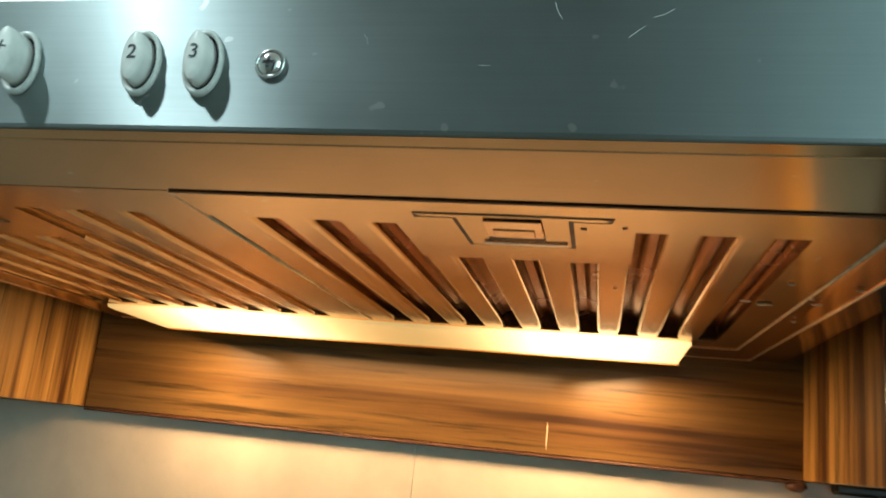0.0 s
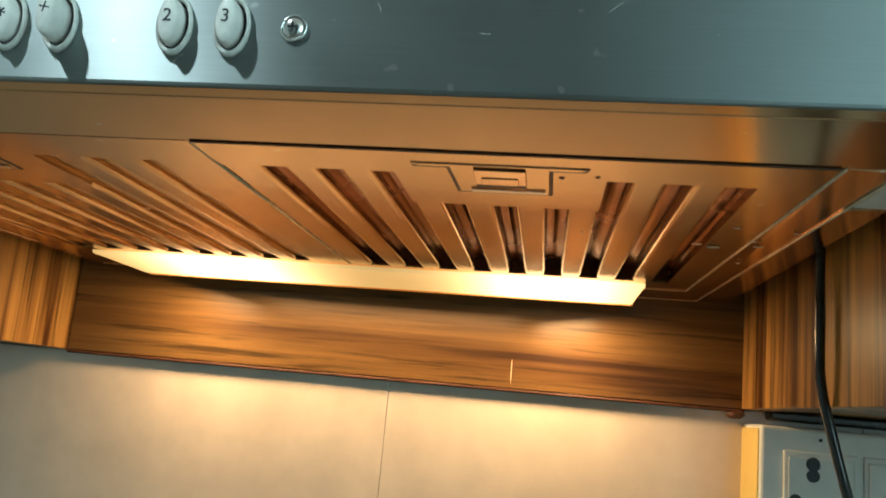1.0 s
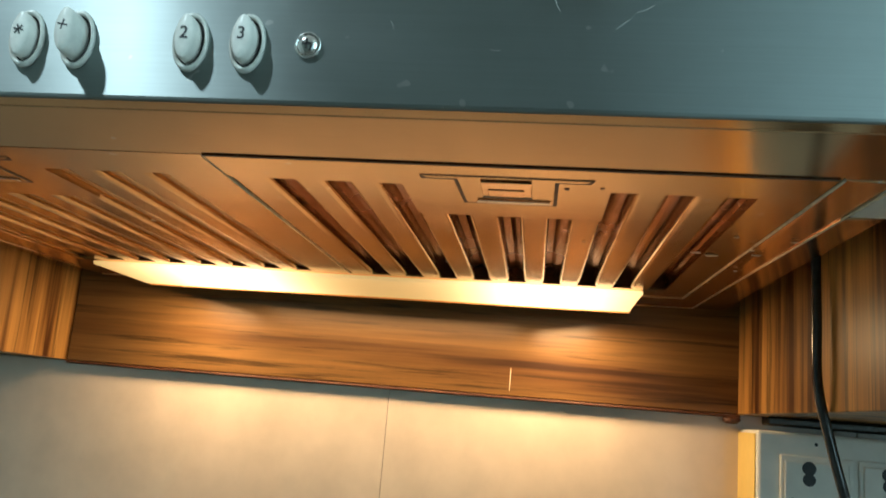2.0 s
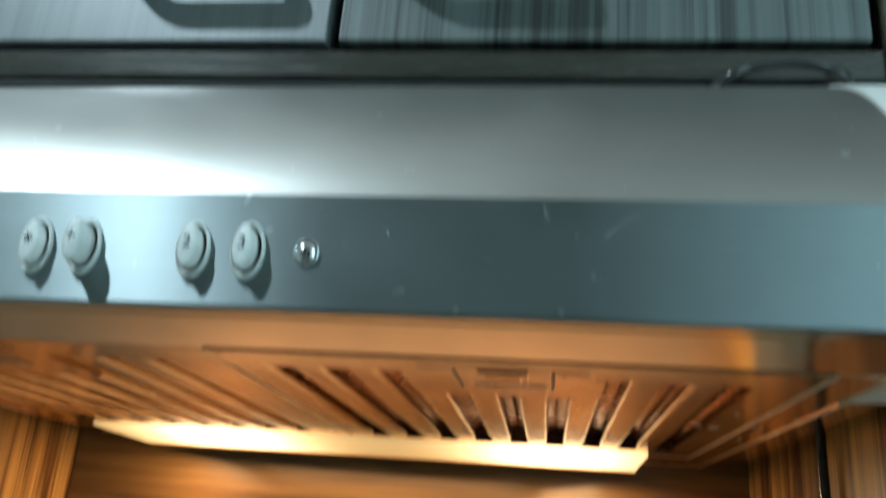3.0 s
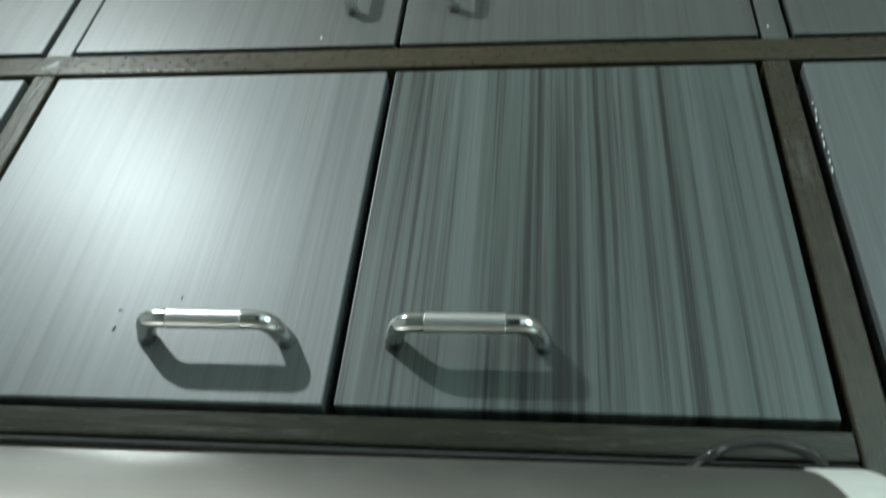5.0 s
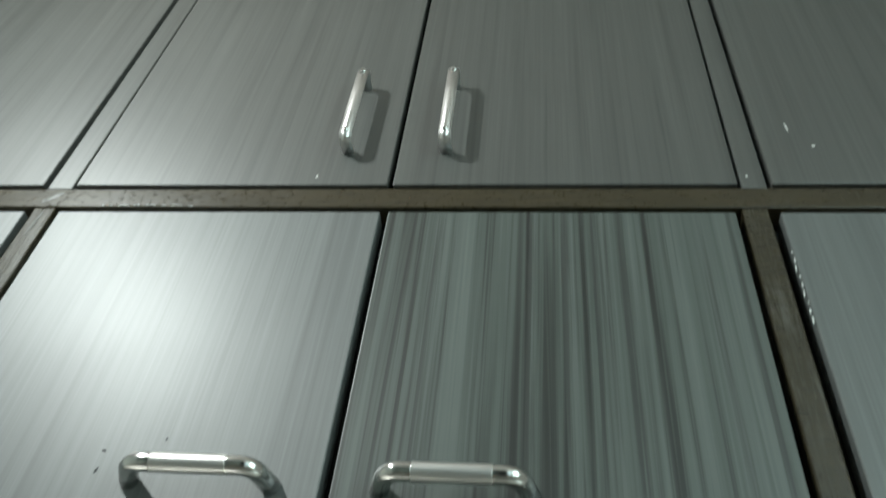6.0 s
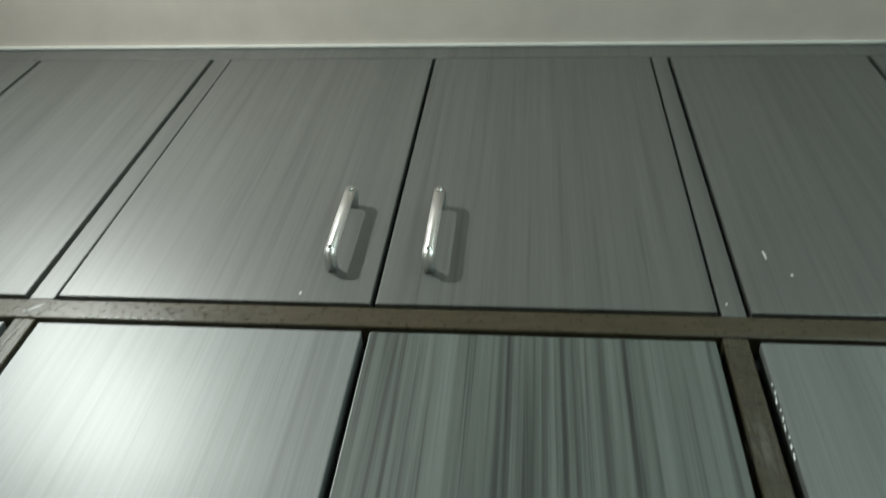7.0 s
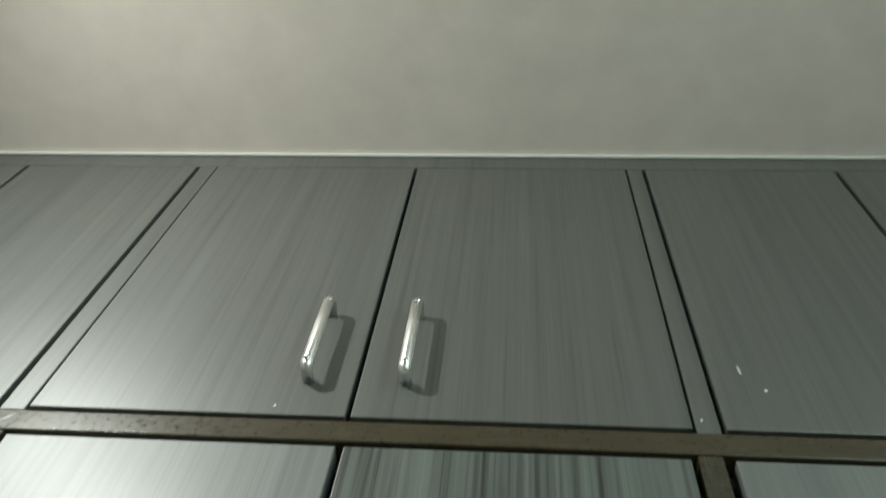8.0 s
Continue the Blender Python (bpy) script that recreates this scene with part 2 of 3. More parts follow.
def prism(outline, axis, a0, a1):
    """A closed outline in the plane across an axis, drawn out from a0 to a1."""
    bm = bmesh.new()

    def put(p, a):
        return {"x": (a, p[0], p[1]), "y": (p[0], a, p[1]), "z": (p[0], p[1], a)}[axis]
    lo = [bm.verts.new(put(p, a0)) for p in outline]
    hi = [bm.verts.new(put(p, a1)) for p in outline]
    n = len(outline)
    bm.faces.new(lo)
    bm.faces.new(hi[::-1])
    for i in range(n):
        bm.faces.new((lo[i], hi[i], hi[(i + 1) % n], lo[(i + 1) % n]))
    bmesh.ops.recalc_face_normals(bm, faces=bm.faces)
    return bm


def tube(points, radius, sides=10, flat=1.0):
    """A round bar swept along a line of points."""
    bm = bmesh.new()
    pts = [Vector(p) for p in points]
    rings, side = [], None
    for i, p in enumerate(pts):
        d = (pts[min(i + 1, len(pts) - 1)] - pts[max(i - 1, 0)]).normalized()
        if side is None:
            side = d.cross(Vector((0, 0, 1)) if abs(d.z) < 0.9 else Vector((0, 1, 0))).normalized()
        side = (side - d * side.dot(d)).normalized()
        up = d.cross(side)
        rings.append([bm.verts.new(p + (side * math.cos(a) + up * math.sin(a) * flat) * radius) for a in [2 * math.pi * k / sides for k in range(sides)]])
    for a, b in zip(rings, rings[1:]):
        for k in range(sides):
            bm.faces.new((a[k], a[(k + 1) % sides], b[(k + 1) % sides], b[k]))
    bm.faces.new(rings[0][::-1])
    bm.faces.new(rings[-1])
    bmesh.ops.recalc_face_normals(bm, faces=bm.faces)
    return bm


def glide(points, steps=8):
    """Points along a smooth line through the given ones."""
    p = [Vector(q) for q in points]
    p = [2 * p[0] - p[1]] + p + [2 * p[-1] - p[-2]]
    out = []
    for i in range(1, len(p) - 2):
        for s in range(steps):
            t = s / steps
            out.append(0.5 * ((2 * p[i]) + (p[i + 1] - p[i - 1]) * t + (2 * p[i - 1] - 5 * p[i] + 4 * p[i + 1] - p[i + 2]) * t * t + (3 * p[i] - p[i - 1] - 3 * p[i + 1] + p[i + 2]) * t ** 3))
    out.append(p[-2])
    return out


def disc(r, depth, sides=20, rx=1.0, rz=1.0, dome=0.0):
    """An oval button lying against a wall plane, facing -y, with a rounded rim."""
    bm = bmesh.new()
    prof = [(1.0, 0.0), (1.0, depth * 0.7), (0.93, depth * 0.92), (0.8, depth + dome * 0.4), (0.5, depth + dome * 0.85)]
    loops = [[bm.verts.new((r * rx * k * math.cos(a), -d, r * rz * k * math.sin(a))) for a in [2 * math.pi * i / sides for i in range(sides)]] for k, d in prof]
    for a, b in zip(loops, loops[1:]):
        for i in range(sides):
            bm.faces.new((a[i], a[(i + 1) % sides], b[(i + 1) % sides], b[i]))
    tip = bm.verts.new((0, -(depth + dome), 0))
    for i in range(sides):
        bm.faces.new((loops[-1][i], loops[-1][(i + 1) % sides], tip))
    bm.faces.new(loops[0][::-1])
    bmesh.ops.recalc_face_normals(bm, faces=bm.faces)
    return bm


def ring(r_in, r_out, depth, sides=24, rx=1.0, rz=1.0):
    """A rounded oval ring facing -y."""
    bm = bmesh.new()
    mid = (r_in + r_out) / 2
    prof = [(r_out, 0), (r_out, depth * 0.5), (mid + (r_out - mid) * 0.5, depth), (mid - (mid - r_in) * 0.5, depth), (r_in, depth * 0.5), (r_in, 0)]
    loops = [[bm.verts.new((k * rx * math.cos(a), -d, k * rz * math.sin(a))) for a in [2 * math.pi * i / sides for i in range(sides)]] for k, d in prof]
    for a, b in zip(loops, loops[1:] + loops[:1]):
        for i in range(sides):
            bm.faces.new((a[i], a[(i + 1) % sides], b[(i + 1) % sides], b[i]))
    bmesh.ops.recalc_face_normals(bm, faces=bm.faces)
    return bm


def letter(char, size, material, parent, at, name="numeral"):
    cu = bpy.data.curves.new(name, "FONT")
    cu.body, cu.size, cu.extrude = char, size, 0.00015
    cu.align_x, cu.align_y = "CENTER", "CENTER"
    tmp = bpy.data.objects.new(name, cu)
    me = bpy.data.meshes.new_from_object(tmp)
    bpy.data.objects.remove(tmp)
    me.materials.append(material)
    ob = new(name, me)
    ob.rotation_euler = (radians(90), 0, 0)
    ob.location = at
    ob.parent = parent
    return ob


# ---- room ----
X0, X1, YB, YW, ZC = -1.35, 1.30, -2.00, 0.362, 2.762


def structure(name, bm, material, label, category):
    return tagged(part(name, bm, material), label, category, kind="structure")


structure("floor", box(X0 - 0.1, X1 + 0.1, YB - 1.3, YW + 0.1, -0.1, 0), FLOOR_TILE, "grey stone-tiled kitchen floor", "floor")
structure("ceiling", box(X0 - 0.1, X1 + 0.1, YB - 1.3, YW + 0.1, ZC, ZC + 0.1), CEILING_PAINT, "plain off-white painted ceiling above the cabinets", "ceiling")
wall_tiled = structure("wall_north", box(X0 - 0.1, X1 + 0.1, YW, YW + 0.1, 0, ZC), GROUT, "kitchen wall with large cream glazed tiles", "wall")
structure("wall_west", box(X0 - 0.1, X0, YB, YW, 0, ZC), WALL_PAINT, "plain off-white painted wall", "wall")
bm = box(X1, X1 + 0.1, YB, -1.95, 0, ZC)
add_box(bm, X1, X1 + 0.1, -0.95, YW, 0, ZC)
add_box(bm, X1, X1 + 0.1, -1.95, -0.95, 0, 1.42)
add_box(bm, X1, X1 + 0.1, -1.95, -0.95, 2.70, ZC)
structure("wall_east", bm, WALL_PAINT, "plain off-white painted wall with a window", "wall")
# Unseen wall with a made-up opening, dark in the hood front's reflection.
bm = box(X0 - 0.1, 0.0, YB - 0.1, YB, 0, ZC)
add_box(bm, 0.0, 0.55, YB - 0.1, YB, 2.62, ZC)
low_wall = box(0.55, 0.60, YB - 0.1, YB, 0, ZC)
add_box(low_wall, 1.08, X1 + 0.1, YB - 0.1, YB, 0, ZC)
add_box(low_wall, 0.60, 1.08, YB - 0.1, YB, 0, 1.00)
add_box(low_wall, 0.60, 1.08, YB - 0.1, YB, 2.40, ZC)
structure("wall_south_2", low_wall, WALL_PAINT, "unseen off-white wall beside the made-up dark opening", "wall")
structure("wall_south", bm, SOUTH_PAINT, "unseen grey-green wall, dark and open for the hood front's reflection", "wall")
window = structure("window_1", box(X1 + 0.03, X1 + 0.09, -1.95, -1.92, 1.42, 2.70, 0.003), WALL_PAINT, "white-framed window letting in cool light", "window")
for q in ((-0.98, -0.95, 1.42, 2.70), (-1.92, -0.98, 1.42, 1.45), (-1.92, -0.98, 2.67, 2.70)):
    part("window_frame", box(X1 + 0.03, X1 + 0.09, q[0], q[1], q[2], q[3], 0.003), WALL_PAINT, window)
window_b = structure("window_2", box(0.60, 0.62, YB - 0.09, YB - 0.04, 1.00, 2.40, 0.003), WALL_PAINT, "narrow white-framed window letting in cool light", "window")
for q in ((1.06, 1.08, 1.00, 2.40), (0.62, 1.06, 1.00, 1.02), (0.62, 1.06, 2.38, 2.40)):
    part("window_frame", box(q[0], q[1], YB - 0.09, YB - 0.04, q[2], q[3], 0.003), WALL_PAINT, window_b)
# Dark surfaces added behind the opening, only for the steel to mirror.
bm = box(-0.2, 0.82, YB - 1.3, YB - 1.2, 0, ZC)
add_box(bm, -0.3, -0.2, YB - 1.2, YB - 0.1, 0, ZC)
add_box(bm, 0.82, 0.92, YB - 1.2, YB - 0.1, 0, ZC)
structure("wall_backdrop", bm, DARK_BACKDROP, "unseen dark backdrop added to darken the hood front's reflection", "wall")

# ---- cabinets ----
LOW_Z0, LOW_Z1 = 1.800, 2.119
UP_Z0, UP_Z1 = 2.157, 2.713
MID = 0.0025


def joined(pieces):
    """One bmesh out of (bmesh, slot) pieces, each with its own material slot."""
    out = bmesh.new()
    for bm, slot in pieces:
        for f in bm.faces:
            f.material_index, f.smooth = slot, True
        me = bpy.data.meshes.new("piece")
        bm.to_mesh(me)
        bm.free()
        out.from_mesh(me)
        bpy.data.meshes.remove(me)
    return out


def bar_handle(length, standoff, r):
    """A D-shaped pull: chrome bends running into the door, with a satin grip between them."""
    e, bend, pieces = length / 2 - r, 0.012, []
    for sgn in (-1, 1):
        arc = [(sgn * (e + 0.0045), 0.0, 0), (sgn * (e + 0.0006), -(standoff - bend), 0)]
        arc += [(sgn * (e - bend + bend * math.cos(a)), -(standoff - bend + bend * math.sin(a)), 0) for a in [math.pi / 2 * k / 8 for k in range(1, 9)]]
        arc += [(sgn * (e - bend - 0.006), -standoff, 0), (sgn * (e - bend - 0.008), -standoff, 0)]
        pieces.append((tube(arc, r, 16), 0))
    g = e - bend - 0.007
    pieces.append((tube([(x, -standoff, 0) for x in (-g, -g + 0.0004, -g + 0.001, 0, g - 0.001, g - 0.0004, g)], r * 1.02, 20), 1))
    return joined(pieces)


def flat_handle(length, standoff):
    """A slim rectangular pull standing upright, with studded ends."""
    w, t, e = 0.0058, 0.0040, length / 2
    side = [(0, -e + 0.003), (standoff - 0.006, -e), (standoff, -e + 0.007), (standoff, e - 0.007), (standoff - 0.006, e), (0, e - 0.003),
            (0, e - 0.009), (standoff - 0.009, e - 0.006), (standoff - t, e - 0.011), (standoff - t, -e + 0.011), (standoff - 0.009, -e + 0.006), (0, -e + 0.009)]
    bm = prism([(-d, z) for d, z in side], "x", -w, w)
    bmesh.ops.bevel(bm, geom=[q for q in bm.edges if abs(q.verts[0].co.x - q.verts[1].co.x) < 1e-6], offset=0.0014, segments=2, affect="EDGES")
    pieces = [(bm, 1)]
    for sgn in (-1, 1):
        st = disc(0.0034, 0.0010, 12, dome=0.0012)
        bmesh.ops.translate(st, verts=st.verts, vec=(0, -standoff, sgn * (e - 0.010)))
        pieces.append((st, 0))
    return joined(pieces)


def add_handle(leaf, bm, x, z, label):
    ob = part("handle", bm, CHROME, leaf, label, at=(x - leaf.location.x, 0, z - leaf.location.z))
    ob.data.materials.append(SATIN_STEEL)
    return ob


def door(cabinet, x0, x1, z0, z1, material, label=""):
    """One flush door leaf; its origin is at its lower left front corner."""
    return part("door", box(0, x1 - x0, 0, 0.018, 0, z1 - z0, 0.0012, 2), material, cabinet, label, at=(x0, 0, z0))


low = thing("wall_cabinet", (0, 0, 0), "low wall cupboard with grey streaked laminate doors", "cabinet", "wall cabinets")
d1 = door(low, -0.3015, MID - 0.0036, LOW_Z0, LOW_Z1, GREY_PALE)
d2 = door(low, MID + 0.0036, 0.3015, LOW_Z0, LOW_Z1, GREY_LAMINATE)
add_handle(d1, bar_handle(0.100, 0.0245, 0.0063), -0.0800, 1.8455, "chrome bar pull with satin grip")
add_handle(d2, bar_handle(0.100, 0.0245, 0.0063), 0.086, 1.8455, "chrome bar pull with satin grip")
loft = thing("loft_cabinet", (0, 0, 0), "tall loft cupboard with plain grey laminate doors", "cabinet", "loft cabinets")
d3 = door(loft, -0.3015, MID - 0.0025, UP_Z0, UP_Z1, GREY_SOFT)
d4 = door(loft, MID + 0.0025, 0.3095, UP_Z0, UP_Z1, GREY_SOFT)
add_handle(d3, flat_handle(0.124, 0.025), -0.0445, 2.262, "slim satin nickel pull")
add_handle(d4, flat_handle(0.124, 0.025), 0.0500, 2.262, "slim satin nickel pull")
for side, spans in (("right", ((0.3385, 0.6025), (0.6085, 0.872))), ("left", ((-0.6025, -0.3345), (-0.872, -0.6085)))):
    tall = thing("loft_cabinet", (0, 0, 0), "grey loft cupboard with white paint drips" if side == "right" else "grey laminate loft cupboard beside the central one", "cabinet", "loft cabinets")
    wall_unit = thing("wall_cabinet", (0, 0, 0), "deep grey laminate wall cabinet flanking the range hood", "cabinet", "wall cabinets")
    for a, b in spans:
        door(tall, a, b, UP_Z0, UP_Z1, GREY_SOFT)
        door(wall_unit, a - 0.001, b, 1.550, LOW_Z1, GREY_PALE)

# face frame: upright stiles and level rails, with the dark carcass behind
frame_thing = thing("cabinet_frame", (0, 0, 0), "dark brown polished face frame between the grey doors", "cabinet frame", kind="structure")
FY0, FY1 = 0.0015, 0.022


def rail(name, x0, x1, z0, z1, proud=0.0, material=None):
    part(name, box(x0, x1, FY0 - proud, FY1, z0, z1, 0.0015, 2), material or FRAME_PAINT, frame_thing)


rail("rail", -0.307, 0.307, 1.7762, 1.7945, 0.0, FRAME_BLACK)
rail("rail_lip", -0.307, 0.307, 1.7715, 1.7758, -0.0022, CARCASS)
rail("rail", -0.88, 0.88, 2.1260, 2.1525, 0.0006)
rail("rail", -0.88, 0.88, 2.7175, 2.7615, 0.0, GREY_SOFT)
for x0, x1 in ((0.3075, 0.3290), (-0.3290, -0.3075)):
    rail("stile", x0, x1, 1.518, 2.1255, 0.0, FRAME_WORN)
for x0, x1 in ((0.3125, 0.3340), (-0.3300, -0.3045)):
    rail("stile", x0, x1, 2.1530, 2.7170, 0.0, GREY_SOFT)
for x0, x1 in ((0.3295, 0.88), (-0.88, -0.3295)):
    rail("rail", x0, x1, 1.518, 1.5455)
for x in (0.8735, -0.8985):
    rail("stile", x, x + 0.025, 1.546, 2.1255)
    rail("stile", x, x + 0.025, 2.1530, 2.7170)
bm = box(-0.90, 0.90, 0.0225, 0.3600, 2.1300, 2.1480)
add_box(bm, -0.90, 0.90, 0.030, 0.034, 2.1485, 2.760)
add_box(bm, -0.30, 0.30, 0.030, 0.034, 1.7885, 2.1295)
add_box(bm, 0.331, 0.90, 0.030, 0.034, 1.5380, 2.1295)
add_box(bm, -0.90, -0.331, 0.030, 0.034, 1.5380, 2.1295)
structure("cabinet_carcass", bm, CARCASS, "dark inside boards of the wall cabinets", "cabinet carcass")
structure("cabinet_floor", box(-0.3065, 0.3065, 0.0225, 0.3475, 1.7720, 1.7880), CARCASS, "dark underside board above the range hood", "cabinet carcass")

structure("trim", box(-0.90, 0.90, -0.0030, 0.0010, 2.7560, 2.7618, 0.001, 2), WALL_PAINT, "thin white filler bead where cupboards meet the ceiling", "trim")

# wood-print boards round the hood
SIDE_Z = 1.5185
structure("side_panel", box(0.3050, 0.3255, 0.0225, 0.3600, SIDE_Z, 2.1295, 0.0006), TEAK_UPRIGHT, "teak-print side board of the neighbouring cabinet", "side panel")
structure("side_panel", box(-0.3235, -0.3055, 0.0225, 0.3600, SIDE_Z, 2.1295, 0.0006), TEAK_UPRIGHT, "teak-print side board of the neighbouring cabinet", "side panel")
structure("back_panel", box(-0.3050, 0.3070, 0.3480, 0.3600, SIDE_Z, 1.7715, 0.0006), TEAK_LEVEL_SHADED, "teak-print back board behind the range hood", "back panel")
for x0, x1 in ((0.3260, 0.90), (-0.90, -0.3240)):
    structure("cabinet_bottom", box(x0, x1, 0.0225, 0.3600, SIDE_Z + 0.001, SIDE_Z + 0.017, 0.0006), TEAK_UPRIGHT, "teak-print bottom board of the wall cabinet", "cabinet bottom")
structure("trim", box(0.3260, 0.90, 0.3380, 0.3600, 1.5115, SIDE_Z + 0.0005, 0.002, 2), FRAME_PAINT, "dark strip along the wall under the cabinet", "trim")
structure("trim", box(-0.3050, 0.3070, 0.3460, 0.3600, 1.5155, SIDE_Z - 0.0005, 0.001), DARK_BROWN, "thin dark brown edge under the back board", "trim")

# ---- range hood ----
HX0, HX1, PX1 = -0.3000, 0.2960, 0.2750
hood = thing("range_hood", (0, 0, 1.60), "brushed steel kitchen range hood with lit lamp and push buttons", "range hood")
hood.rotation_euler = (0, radians(-0.5), 0)


def hpart(name, bm, material, label="", parent=None, smooth=False):
    bmesh.ops.translate(bm, verts=bm.verts, vec=(0, 0, -1.60))
    if material in (STEEL_FRONT, STEEL_TOP):
        uv = bm.loops.layers.uv.new("across")
        for f in bm.faces:
            for lp in f.loops:
                lp[uv].uv = (lp.vert.co.z * 4 + lp.vert.co.y * 2, lp.vert.co.x * 4)
    return part(name, bm, material, parent or hood, label, smooth=smooth)


# front panel with a folded lower lip
front = [(-0.1020, 1.6580), (-0.1020, 1.6106), (-0.1015, 1.6096), (-0.1006, 1.6092), (-0.0995, 1.6092), (-0.0995, 1.6560)]
hpart("front_panel", prism(front, "x", HX0, HX1 + 0.006), STEEL_FRONT, "brushed steel control panel with small scratches")
# bowed top sheet
arc = [(0.0766 - 0.1901 * math.cos(radians(20 + 46 * k / 12)), 1.5930 + 0.1901 * math.sin(radians(20 + 46 * k / 12))) for k in range(13)]
arc += [(0.0100, 1.7692), (0.0300, 1.7698), (0.3440, 1.7698)]


def shell(line, thick):
    return line + [(y + thick * 0.7, z - thick) for y, z in reversed(line)]


SMOOTH_ARC = [(p.y, p.z) for p in glide([(0, y, z) for y, z in arc], 8)]
bm = prism(shell(SMOOTH_ARC, 0.0012), "x", HX0 + 0.02, PX1)
bm.normal_update()
bmesh.ops.delete(bm, geom=[f for f in bm.faces if abs(f.normal.x) > 0.5], context="FACES_ONLY")
hpart("top_sheet", bm, STEEL_TOP, "bowed satin steel top sheet")
for x0, x1 in ((PX1 + 0.0004, 0.3040), (-0.3030, HX0 + 0.0196)):
    cap = [(-0.0985, 1.6080)] + [(-0.0985, 1.6560)] + [(y, z + 0.0012) for y, z in SMOOTH_ARC if z < 1.7640] + [(0.0065, 1.7680), (0.0070, 1.6034)]
    bm = prism(cap, "x", x0, x1)
    bmesh.ops.bevel(bm, geom=[q for q in bm.edges if q.verts[0].co.x == q.verts[1].co.x and (q.verts[0].co.x == x1) == (x1 > 0)], offset=0.004, segments=3, affect="EDGES")
    hpart("end_cap", bm, WHITE_PLASTIC, "white plastic end cap")
# body sides and back
bm = box(0.2900, 0.2920, 0.0080, 0.3440, 1.6060, 1.7670)
add_box(bm, -0.3000, -0.2980, 0.0080, 0.3440, 1.6060, 1.7670)
add_box(bm, -0.2975, 0.2895, 0.3420, 0.3440, 1.6060, 1.7670)
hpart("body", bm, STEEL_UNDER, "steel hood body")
# underside: front rail, sloping rims round the filters
ZU = 1.6040
hpart("front_rail", prism([(-0.1006, 1.6089), (-0.0940, 1.6081), (-0.0936, 1.6077), (-0.0500, ZU + 0.0002), (-0.0500, ZU + 0.0026), (-0.0940, 1.6100)], "x", HX0 + 0.021, PX1 - 0.0005), STEEL_UNDER, "greasy steel front rail of the underside, tinted with lamp orange")


def strip(name, quad, thick=0.0015):
    bm = bmesh.new()
    lo = [bm.verts.new(p) for p in quad]
    hi = [bm.verts.new((p[0], p[1], p[2] + thick)) for p in quad]
    bm.faces.new(lo)
    bm.faces.new(hi[::-1])
    for i in range(4):
        bm.faces.new((lo[i], hi[i], hi[(i + 1) % 4], lo[(i + 1) % 4]))
    bmesh.ops.recalc_face_normals(bm, faces=bm.faces)
    bmesh.ops.bevel(bm, geom=list(bm.edges), offset=0.0005, segments=1, affect="EDGES")
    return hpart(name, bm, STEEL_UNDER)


IX0, IX1, IY0, IY1 = -0.2580, 0.2470, -0.0485, 0.2890
RX0, RX1, RY1, ZR = -0.2730, 0.2620, 0.3300, 1.6020
strip("rim", ((IX1 + 0.0062, -0.0497, ZU), (RX1 + 0.0115, -0.0497, ZU - 0.0010), (RX1, RY1, ZR), (IX1, IY1, ZU)))
strip("rim", ((IX0, -0.0497, ZU), (IX0, IY1, ZU), (RX0, RY1, ZR), (RX0 - 0.008, -0.0497, ZU - 0.0010)))
strip("rim", ((IX0, IY1 + 0.0005, ZU), (IX1, IY1 + 0.0005, ZU), (RX1, RY1, ZR), (RX0, RY1, ZR)))
strip("rim", ((RX1 + 0.0005, RY1, ZR), (RX1 + 0.0090, 0.0074, 1.6018), (0.2915, 0.0074, 1.6034), (0.2895, 0.3440, 1.6034)))
strip("rim", ((RX0 - 0.0005, RY1, ZR), (-0.2985, 0.3440, 1.6050), (-0.2995, 0.0074, 1.6034), (RX0 - 0.008, 0.0074, 1.6018)))
strip("rim", ((RX0, RY1 + 0.0005, ZR), (RX1, RY1 + 0.0005, ZR), (0.2890, 0.3440, 1.6050), (-0.2980, 0.3440, 1.6050)))


# Pressed ridges of the underside, pale to paint the light they catch.
for line in (((0.2533, -0.0495), (0.2468, IY1), (IX0, IY1)), ((0.2738, -0.0495), (RX1, RY1), (RX0, RY1))):
    z = ZU - 0.0003 if line[0][0] < 0.26 else ZR + 0.0002
    for p, q in zip(line, line[1:]):
        hpart("bead", tube([(*p, z), (*q, z)], 0.0007, 8), GLINT_EDGE, smooth=True)


def bar_along(x0, x1, y0, y1, z0, z1, r=0.0028):
    """A flat strip along y whose lower long edges are rounded."""
    turn = [math.pi / 2 * k / 4 for k in range(5)]
    prof = [(x0, z1)] + [(x0 + r - r * math.cos(a), z0 + r - r * math.sin(a)) for a in turn] + [(x1 - r + r * math.sin(a), z0 + r - r * math.cos(a)) for a in turn] + [(x1, z1)]
    return prism(prof, "y", y0, y1)


